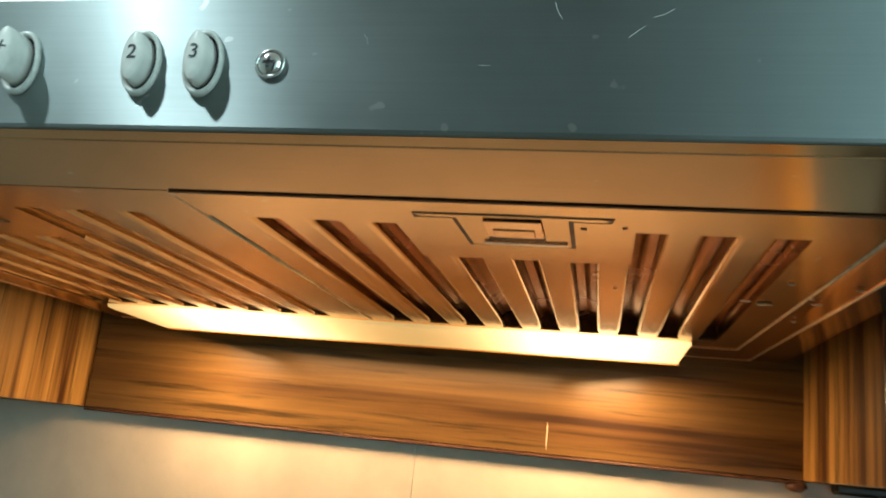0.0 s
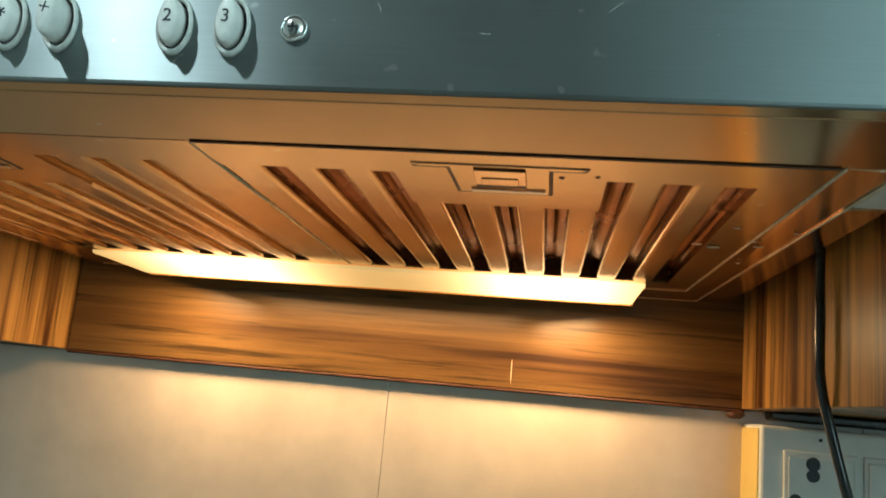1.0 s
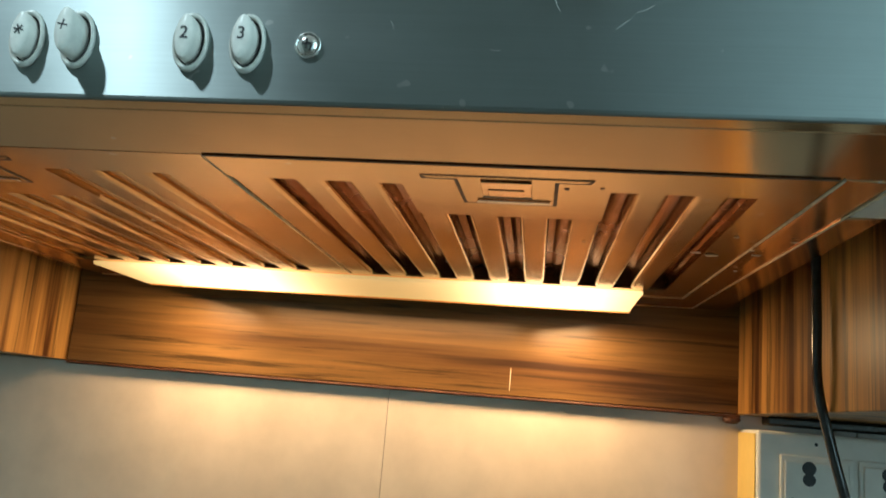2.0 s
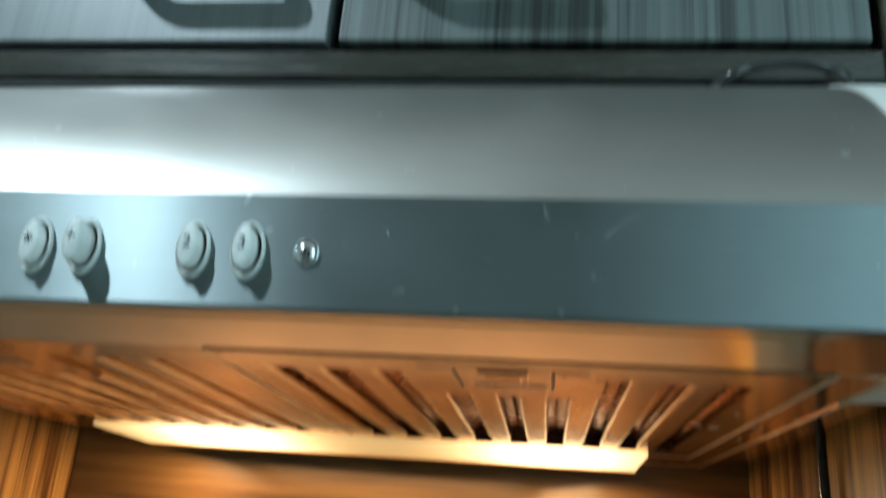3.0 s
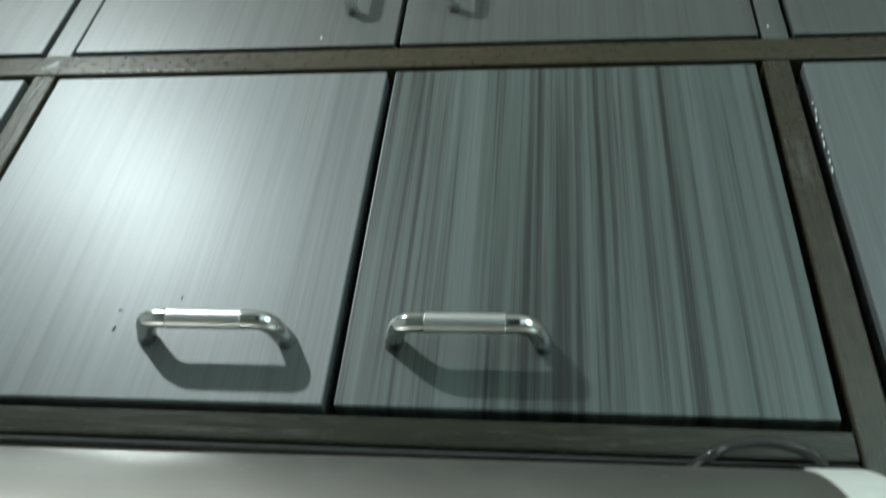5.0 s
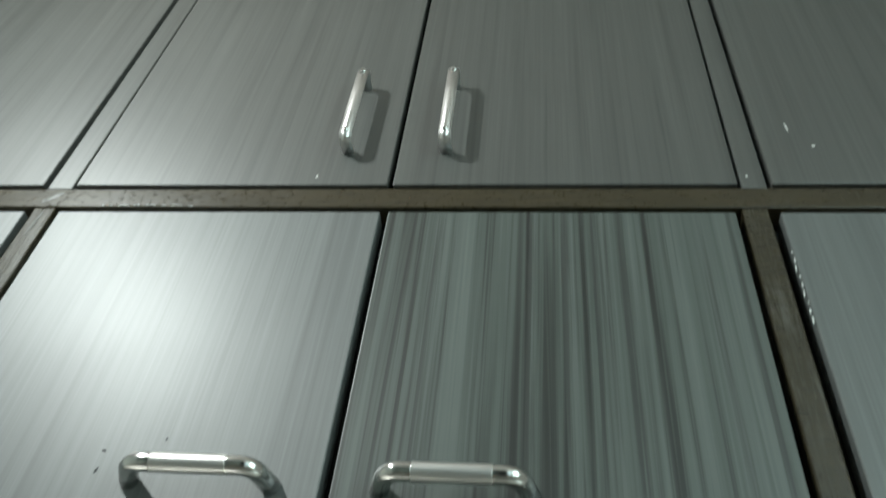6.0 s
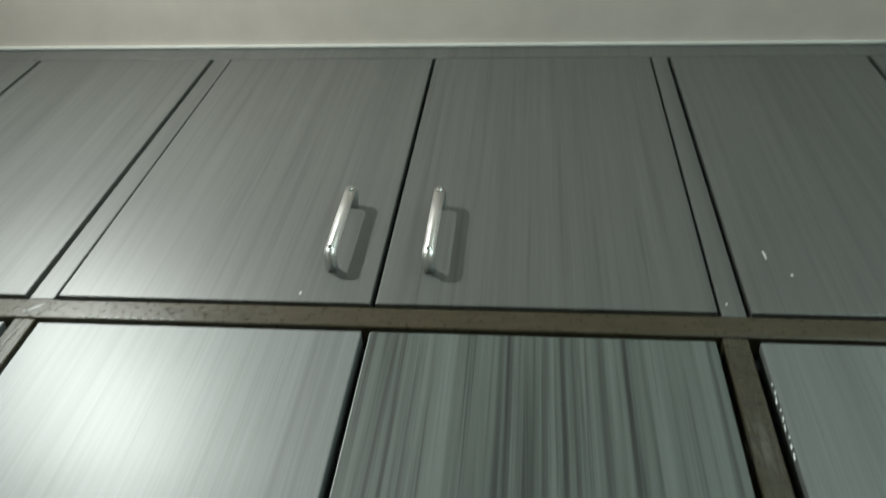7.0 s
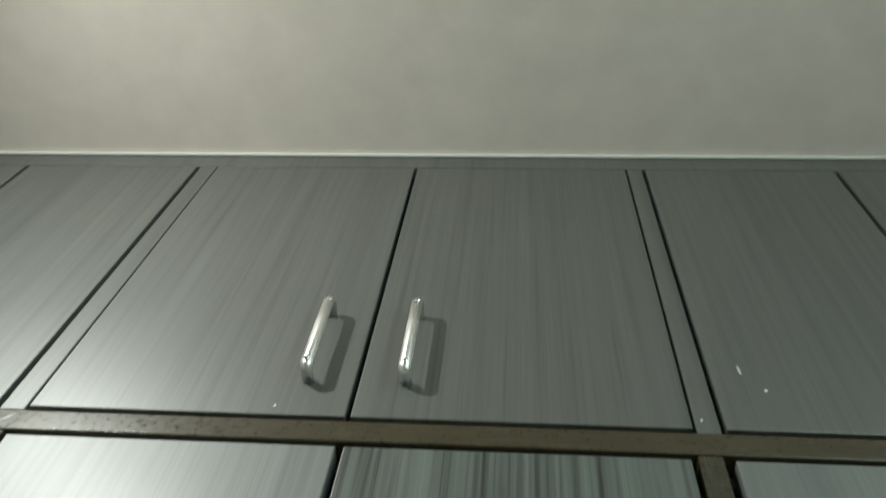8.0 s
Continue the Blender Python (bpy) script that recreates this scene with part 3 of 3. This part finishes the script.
def baffle_filter(x0, x1, slots, latch_x, drop, flare=0.0, vane_steel=STEEL_VANE_SHADED, bow=1.0):
    """A filter panel: pressed face with long slots and bowed vanes seen through them."""
    z0, z1 = ZU - drop, ZU - drop + 0.0055
    y0, y1, ys, ye, yh = IY0 - 0.0010, IY1 - 0.001, -0.0160, 0.2560, 0.0400
    last = slots[-1][0] + 0.0112
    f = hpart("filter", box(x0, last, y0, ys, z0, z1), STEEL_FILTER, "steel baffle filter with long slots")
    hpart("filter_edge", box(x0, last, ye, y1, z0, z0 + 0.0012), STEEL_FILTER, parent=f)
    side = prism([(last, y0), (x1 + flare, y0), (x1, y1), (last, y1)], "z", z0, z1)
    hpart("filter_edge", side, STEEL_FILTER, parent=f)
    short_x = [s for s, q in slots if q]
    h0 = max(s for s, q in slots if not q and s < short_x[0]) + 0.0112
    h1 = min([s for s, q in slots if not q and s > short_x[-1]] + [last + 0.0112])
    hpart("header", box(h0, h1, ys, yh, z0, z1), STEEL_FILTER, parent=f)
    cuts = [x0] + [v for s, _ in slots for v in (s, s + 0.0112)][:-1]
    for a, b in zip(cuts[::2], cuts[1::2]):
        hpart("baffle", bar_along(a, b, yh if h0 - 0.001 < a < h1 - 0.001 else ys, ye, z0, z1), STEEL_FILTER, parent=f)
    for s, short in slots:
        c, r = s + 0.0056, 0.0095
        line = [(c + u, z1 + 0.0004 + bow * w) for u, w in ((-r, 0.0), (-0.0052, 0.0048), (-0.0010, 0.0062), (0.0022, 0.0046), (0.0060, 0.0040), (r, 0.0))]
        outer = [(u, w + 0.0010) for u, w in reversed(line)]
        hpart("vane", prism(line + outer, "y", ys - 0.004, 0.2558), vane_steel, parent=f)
    hpart("end_plate", box(x0 + 0.002, last, 0.2562, 0.2575, z0 + 0.0015, z1 + 0.009), STEEL_VANE_SHADED, parent=f)
    # latch plate with its sliding tongue
    lx = latch_x
    out = [(-0.039, -0.0335), (-0.036, -0.0300), (-0.022, -0.0300), (-0.0205, 0.0105), (0.0225, 0.0105), (0.0225, -0.0300), (0.036, -0.0300), (0.040, -0.0335)]
    # Dark sheet under the plate paints the shade in the latch gap.
    back = prism([(lx + u, v - 0.0006) for u, v in out[:1]] + [(lx + u * 1.075, v + 0.0021) for u, v in out[1:-1]] + [(lx + out[-1][0], out[-1][1] - 0.0006)], "z", z0 - 0.0003, z0 + 0.001)
    hpart("latch_gap", back, DARK_BROWN, "dark gap round the latch", parent=f)
    plate = prism([(lx + u, v) for u, v in out], "z", z0 - 0.0005, z0 + 0.001)
    bmesh.ops.bevel(plate, geom=list(plate.edges), offset=0.0002, segments=1, affect="EDGES")
    hpart("latch_plate", plate, STEEL_FILTER, parent=f)
    bm = box(lx - 0.0115, lx + 0.0120, -0.0062, -0.0022, z0 - 0.0014, z0 - 0.0008)
    hpart("latch_mouth", bm, BLACK_PLASTIC, "dark mouth of the latch", parent=f)
    bm = box(lx - 0.0115, lx + 0.0120, -0.0290, -0.0064, z0 - 0.0015, z0 - 0.0009, 0.0003)
    hpart("latch_tongue", bm, STEEL_UNDER, parent=f)
    bm = box(lx - 0.0085, lx + 0.0085, -0.0180, -0.0075, z0 - 0.0020, z0 - 0.0014, 0.0003)
    hpart("latch_grip", bm, STEEL_UNDER, parent=f)
    bm = box(lx - 0.0150, lx + 0.0210, 0.0035, 0.0075, z0 - 0.0015, z0 - 0.0009, 0.0003)
    hpart("latch_spring", bm, CHROME, "bright latch spring", parent=f)
    return f


RIGHT = [(-0.0010 + 0.0272 * i, 3 <= i <= 5) for i in range(9)]
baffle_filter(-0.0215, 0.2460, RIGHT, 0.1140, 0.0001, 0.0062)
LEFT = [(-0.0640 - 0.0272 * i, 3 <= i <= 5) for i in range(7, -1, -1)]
# Left vanes get the lamplit tone and a flatter bow against black slots.
baffle_filter(-0.2570, -0.0225, [(s, q) for s, q in LEFT if s > -0.2560], -0.1660, 0.0, 0.0, STEEL_VANE_LIT, -0.45)
# Dark strip laid in as the shade of the gap ahead of the filter.
hpart("seam", box(-0.0215, 0.2515, -0.0503, -0.0486, ZU - 0.0005, ZU - 0.0002), DARK_BROWN, "dark strip for the shaded gap along the filter")
hpart("seam_edge", tube([(-0.0220, IY0, ZU + 0.0004), (-0.0220, IY1 - 0.002, ZU + 0.0004)], 0.0008, 8), GLINT_EDGE, "folded edge between the filters, glint put into its colour", smooth=True)
# lamp cover at the back of the filters
LX0, LX1 = -0.2450, 0.2120
bm = bmesh.new()
loops = [((LX0, 0.2620, 1.6032), (LX1, 0.2620, 1.6032)), ((LX0, 0.2628, 1.6006), (LX1, 0.2628, 1.6006)), ((LX0 + 0.003, 0.2655, 1.5996), (LX1 - 0.001, 0.2655, 1.5996)),
         ((-0.2220, 0.3170, 1.5938), (0.2075, 0.3170, 1.5938)), ((-0.2210, 0.3190, 1.5946), (0.2070, 0.3190, 1.5946)), ((-0.2210, 0.3200, 1.6030), (0.2070, 0.3200, 1.6030))]
left, right = ([bm.verts.new(q[k]) for q in loops] for k in (0, 1))
bm.faces.new(left)
bm.faces.new(right[::-1])
for i in range(6):
    bm.faces.new((left[i], right[i], right[(i + 1) % 6], left[(i + 1) % 6]))
bmesh.ops.recalc_face_normals(bm, faces=bm.faces)
hpart("lamp_cover", bm, LAMP_GLOW, "glowing warm translucent lamp cover")
# Shield added to keep the cover's glow off the back board.
hpart("lamp_shield", prism([(0.3205, 1.6035), (0.3200, 1.5930), (0.3207, 1.5928), (0.3215, 1.6035)], "x", -0.2230, 0.2090), STEEL_UNDER, "added steel shield between the lamp and the back board")
# push buttons
def almond_cap(rx, rz, depth, sides=32):
    """An oval cap with steep flanks and a narrow, pointed, gently bowed face."""
    bm = bmesh.new()
    rows = ((1.0, 1.0, 0.0), (0.98, 1.0, depth * 0.45), (0.84, 0.995, depth * 0.86), (0.76, 0.985, depth * 0.97), (0.66, 0.93, depth * 1.03), (0.36, 0.52, depth * 1.08))
    rings = []
    for kx, kz, d in rows:
        pinch = 1.0 + 0.9 * (1.0 - kx)
        rings.append([bm.verts.new((rx * kx * math.copysign(abs(math.cos(a)) ** pinch, math.cos(a)), -d, rz * kz * math.sin(a))) for a in [2 * math.pi * i / sides for i in range(sides)]])
    for k, (p, q) in enumerate(zip(rings, rings[1:])):
        for i in range(sides):
            bm.faces.new((p[i], p[(i + 1) % sides], q[(i + 1) % sides], q[i])).smooth = True
    tip = bm.verts.new((0, -depth * 1.09, 0))
    for i in range(sides):
        bm.faces.new((rings[-1][i], rings[-1][(i + 1) % sides], tip)).smooth = True
    bm.faces.new(rings[0][::-1])
    bmesh.ops.recalc_face_normals(bm, faces=bm.faces)
    return bm


BZ = 1.6330
for x, kind, deep in ((-0.0765, "star", 0.0045), (-0.0550, "cross", 0.0092), (-0.0080, "2", 0.0050), (0.0150, "3", 0.0055)):
    b = part("button", ring(0.0058, 0.0072, 0.0022, 26, 1.0, 1.70), BEZEL_PLASTIC, hood, "oval push button with pale rim", at=(x, -0.1021, BZ - 1.60), smooth=True)
    part("well", disc(0.0059, 0.0004, 24, 1.0, 1.70), BLACK_PLASTIC, b, "dark gap round the button")
    part("cap", almond_cap(0.0049, 0.0092, deep + 0.001), BUTTON_PLASTIC, b, "pale grey almond-shaped button cap", at=(-0.0005, -0.0003, 0.0003))
    face = -((deep + 0.001) * 1.07 + 0.0005)
    if kind in "23":
        letter(kind, 0.0072, INK, b, (-0.0004, face, 0.0011))
    else:
        bm = bmesh.new()
        for k in range(3 if kind == "star" else 2):
            a = math.pi * k / (3 if kind == "star" else 2) + (0.2 if kind == "star" else 0.18)
            m0 = Matrix.Rotation(a, 4, "Y")
            n0 = len(bm.verts)
            add_box(bm, -0.0021, 0.0021, face - 0.0001, face + 0.0001, -0.00028, 0.00028)
            bm.verts.ensure_lookup_table()
            for v in bm.verts[n0:]:
                v.co = m0 @ v.co
        bmesh.ops.translate(bm, verts=bm.verts, vec=(-0.0005, 0, 0.0014))
        part("symbol", bm, INK, b, "printed symbol")
sc = part("screw", disc(0.0042, 0.0012, 20, dome=0.0010), CHROME, hood, "cross-head screw in a washer", at=(0.0390, -0.1022, BZ - 1.60), smooth=True)
part("washer", ring(0.0042, 0.0054, 0.0010, 22), CHROME, sc, smooth=True)
bm = box(-0.0019, 0.0019, -0.0024, -0.0018, -0.0004, 0.0004)
add_box(bm, -0.0004, 0.0004, -0.0024, -0.0018, -0.0019, 0.0019)
part("slot", bm, BLACK_PLASTIC, sc)

# ---- cord, switchboard and small things ----
CORD = [(0.190, 0.050, 1.7700), (0.2200, -0.0040, 1.7705), (0.2350, -0.0090, 1.7772), (0.2540, -0.0100, 1.7802), (0.2730, -0.0085, 1.7772), (0.2860, -0.0020, 1.7705), (0.2990, 0.0400, 1.7580), (0.2995, 0.1100, 1.7000), (0.2985, 0.1260, 1.6300), (0.2980, 0.1250, 1.5700), (0.2985, 0.1250, 1.5330), (0.3055, 0.1250, 1.5000), (0.3135, 0.1250, 1.4690), (0.3300, 0.1350, 1.4200), (0.3500, 0.1900, 1.3750), (0.3580, 0.2560, 1.3600)]
tagged(part("power_cord", tube(glide(CORD, 8), 0.0030, 10), CORD_PVC, smooth=True), "black power cord looped over the hood and hanging down", "power cord")

board = thing("switchboard", (0.3045, 0.360, 1.25), "white plastic socket board screwed to the tiled wall", "switchboard")
part("housing", box(0.0035, 0.250, -0.0620, -0.0006, 0, 0.2570, 0.0030, 3), WHITE_PLASTIC, board)


# Sheet added on the lamp side, coloured as the lamplight would turn it.
part("side_tint", box(0.0023, 0.0034, -0.0590, -0.0010, 0.002, 0.2540, 0.0005), LAMP_YELLOW, board, "side of the board coloured with the hood lamp's yellow light")
for mx in (0.0205, 0.0790):
    mod = part("socket", box(0, 0.0545, -0.0020, 0, -0.0700, 0, 0.0010, 2), WHITE_PLASTIC, board, "white three-pin socket plate", at=(mx, -0.0621, 0.2395))
    part("socket_frame", box(0.0030, 0.0510, -0.0034, -0.0021, -0.0660, -0.0040, 0.0010, 2), WHITE_PLASTIC, mod)
    for r, x, z in ((0.0053, 0.0212, -0.0050), (0.0049, 0.0212, -0.0135), (0.0050, 0.0088, -0.0330), (0.0042, 0.0128, -0.0380), (0.0050, 0.0372, -0.0330), (0.0042, 0.0332, -0.0380)):
        part("pin_hole", disc(r, 0.0004, 16), BLACK_PLASTIC, mod, "dark pin hole", at=(x, -0.0034, z - 0.004))
part("board_screw", disc(0.0014, 0.0005, 10), BLACK_PLASTIC, board, at=(0.0480, -0.0621, 0.2490))
pl = tagged(part("plug", box(-0.018, 0.018, -0.016, 0.016, -0.02, 0.02, 0.005, 3), BLACK_PLASTIC, at=(0.358, 0.2785, 1.358)), "black three-pin plug pushed into the socket board", "plug")

bm = bmesh.new()
bmesh.ops.create_icosphere(bm, subdivisions=2, radius=1.0)
for v in bm.verts:
    v.co = Vector((v.co.x * 0.008, v.co.y * 0.006, v.co.z * 0.0035)) * (1 + 0.3 * noise.noise(v.co * 2.0))
tagged(part("glue_lump", bm, DARK_BROWN, at=(0.3000, 0.3475, 1.5135), smooth=True), "brown lump of old glue at the board's corner", "glue")


def drip(x, y, z, w, h, lean, label, name="paint_drip"):
    bm = bmesh.new()
    n = 10
    ring_v = [bm.verts.new((w * math.cos(a) * (1 + 0.3 * noise.noise(Vector((a, x * 50, z * 50)))) + lean * math.sin(a) * h, 0, h * math.sin(a))) for a in [2 * math.pi * k / n for k in range(n)]]
    tip = bm.verts.new((0, -0.0005, 0))
    for k in range(n):
        bm.faces.new((ring_v[k], ring_v[(k + 1) % n], tip))
    bmesh.ops.recalc_face_normals(bm, faces=bm.faces)
    return tagged(part(name, bm, WHITE_SPOT, at=(x, y, z)), label, "paint drip", "paint drips")


drip(0.3670, -0.0002, 2.2420, 0.0010, 0.0075, -0.1, "white paint drip on the grey loft door")
drip(0.3850, -0.0002, 2.2120, 0.0016, 0.0020, 0, "white paint drip on the grey loft door")
drip(-0.0680, -0.0002, 2.1690, 0.0011, 0.0022, 0.1, "white paint drip on the grey loft door")
drip(0.3190, 0.0008, 2.1690, 0.0010, 0.0020, 0, "white paint drip on the cabinet frame")
drip(0.1105, 0.3477, 1.5330, 0.0005, 0.0110, 0, "pale upright scratch on the teak back board", "scratch_mark").data.materials[0] = GREASE

for pts in (((0.1686, 1.6520), (0.1655, 1.6500), (0.1624, 1.6492)), ((0.1600, 1.6462), (0.1580, 1.6447), (0.1552, 1.6424)), ((0.1320, 1.6545), (0.1330, 1.6515), (0.1344, 1.6490)), ((0.0700, 1.6440), (0.0712, 1.6425), (0.0716, 1.6405)), ((0.1090, 1.6330), (0.1115, 1.6327), (0.1130, 1.6329))):
    hpart("scratch", tube([(x, -0.1021, z) for x, z in pts], 0.0001, 6), WHITE_SPOT, "pale scratch")
for x, y, w in ((0.2230, 0.105, 0.0030), (0.2330, 0.112, 0.0040), (0.2500, 0.085, 0.0022), (0.2560, 0.098, 0.0030), (0.2660, 0.060, 0.0020), (0.2360, 0.060, 0.0018), (0.2560, 0.150, 0.0016), (0.1560, 0.090, 0.0012), (-0.1100, 0.090, 0.0020)):
    bm = bmesh.new()
    n = 9
    edge = [bm.verts.new((x + w * math.cos(a) * (1 + 0.3 * math.sin(3 * a + x * 900)), y + w * 0.8 * math.sin(a), 1.6015)) for a in [2 * math.pi * k / n for k in range(n)]]
    tip = bm.verts.new((x, y, 1.6009))
    for k in range(n):
        bm.faces.new((edge[k], edge[(k + 1) % n], tip))
    bmesh.ops.recalc_face_normals(bm, faces=bm.faces)
    bmesh.ops.translate(bm, verts=bm.verts, vec=(0, 0, 0.0018 if x < 0.2470 else 0.0004))
    hpart("grease_spot", bm, GREASE, "pale dried grease spot")
for k in range(9):
    drip(0.3362 + 0.0006 * math.sin(k * 2.3), -0.0002, 2.070 - 0.009 * k, 0.0007, 0.0016 + 0.0012 * (k % 3), 0.1, "white chip along the grey door's edge", "paint_chip")
patch = drip(-0.3170, 0.0006, 2.1400, 0.0050, 0.0080, 0.9, "pale rubbed patch where the frame bars cross", "worn_patch")
patch.data.materials[0] = WORN
patch = drip(-0.3190, 0.0011, 2.1050, 0.0016, 0.0180, 0.1, "pale rubbed patch on the frame stile", "worn_patch")
patch.data.materials[0] = WORN

for x, z, w, h in ((-0.1545, 1.8530, 0.0009, 0.0022), (-0.1548, 1.8680, 0.0016, 0.0008), (-0.1140, 1.8790, 0.0006, 0.0014)):
    drip(x, -0.0002, z, w, h, 0.3, "small dark scuff on the pale grey door", "scuff_mark").data.materials[0] = INK
for k in range(11):
    x = -0.262 + 0.0085 * k + 0.002 * math.sin(k * 4.1)
    drip(x, 0.0004, 2.1277 + 0.0006 * math.sin(k * 1.7), 0.0016 + 0.0014 * (k % 3), 0.0005, 0.0, "pale chip along the rail's lower edge", "rail_chip")
for x, y, w in ((0.041, -0.074, 0.0011), (0.045, -0.072, 0.0014), (0.112, -0.076, 0.0009), (0.142, -0.019, 0.0009), (0.152, -0.033, 0.0011), (0.174, -0.060, 0.0008), (0.158, -0.022, 0.0007)):
    bm = bmesh.new()
    rim_v = [bm.verts.new((x + w * 1.7 * math.cos(a) * (1 + 0.3 * math.sin(2 * a + x * 700)), y + w * 0.7 * math.sin(a), 1.6034 if y > -0.05 else 1.6046 - (y + 0.05) * 0.075)) for a in [2 * math.pi * k / 8 for k in range(8)]]
    bm.faces.new(rim_v)
    base_v = bmesh.ops.extrude_face_region(bm, geom=list(bm.faces))
    bmesh.ops.translate(bm, verts=[v for v in base_v["geom"] if isinstance(v, bmesh.types.BMVert)], vec=(0, 0, 0.0012))
    bmesh.ops.recalc_face_normals(bm, faces=bm.faces)
    hpart("grease_drop", bm, DARK_BROWN, "dark brown grease drop")

# ---- wall tiles ----
tile_me = None
for row, z in enumerate((1.2180, 0.9160)):
    for col in range(-3, 4):
        x = 0.0030 + col * 0.4004
        if x + 0.4 > 1.32 or x < -1.3:
            continue
        if tile_me is None:
            ob = part("tile", box(0, 0.4000, -0.0080, 0, 0, 0.3000, 0.0005, 2), TILE_GLAZE, wall_tiled)
            tile_me = ob.data
        else:
            ob = new("tile", tile_me)
            ob.parent = wall_tiled
        ob.location = (x, 0.3620, z)
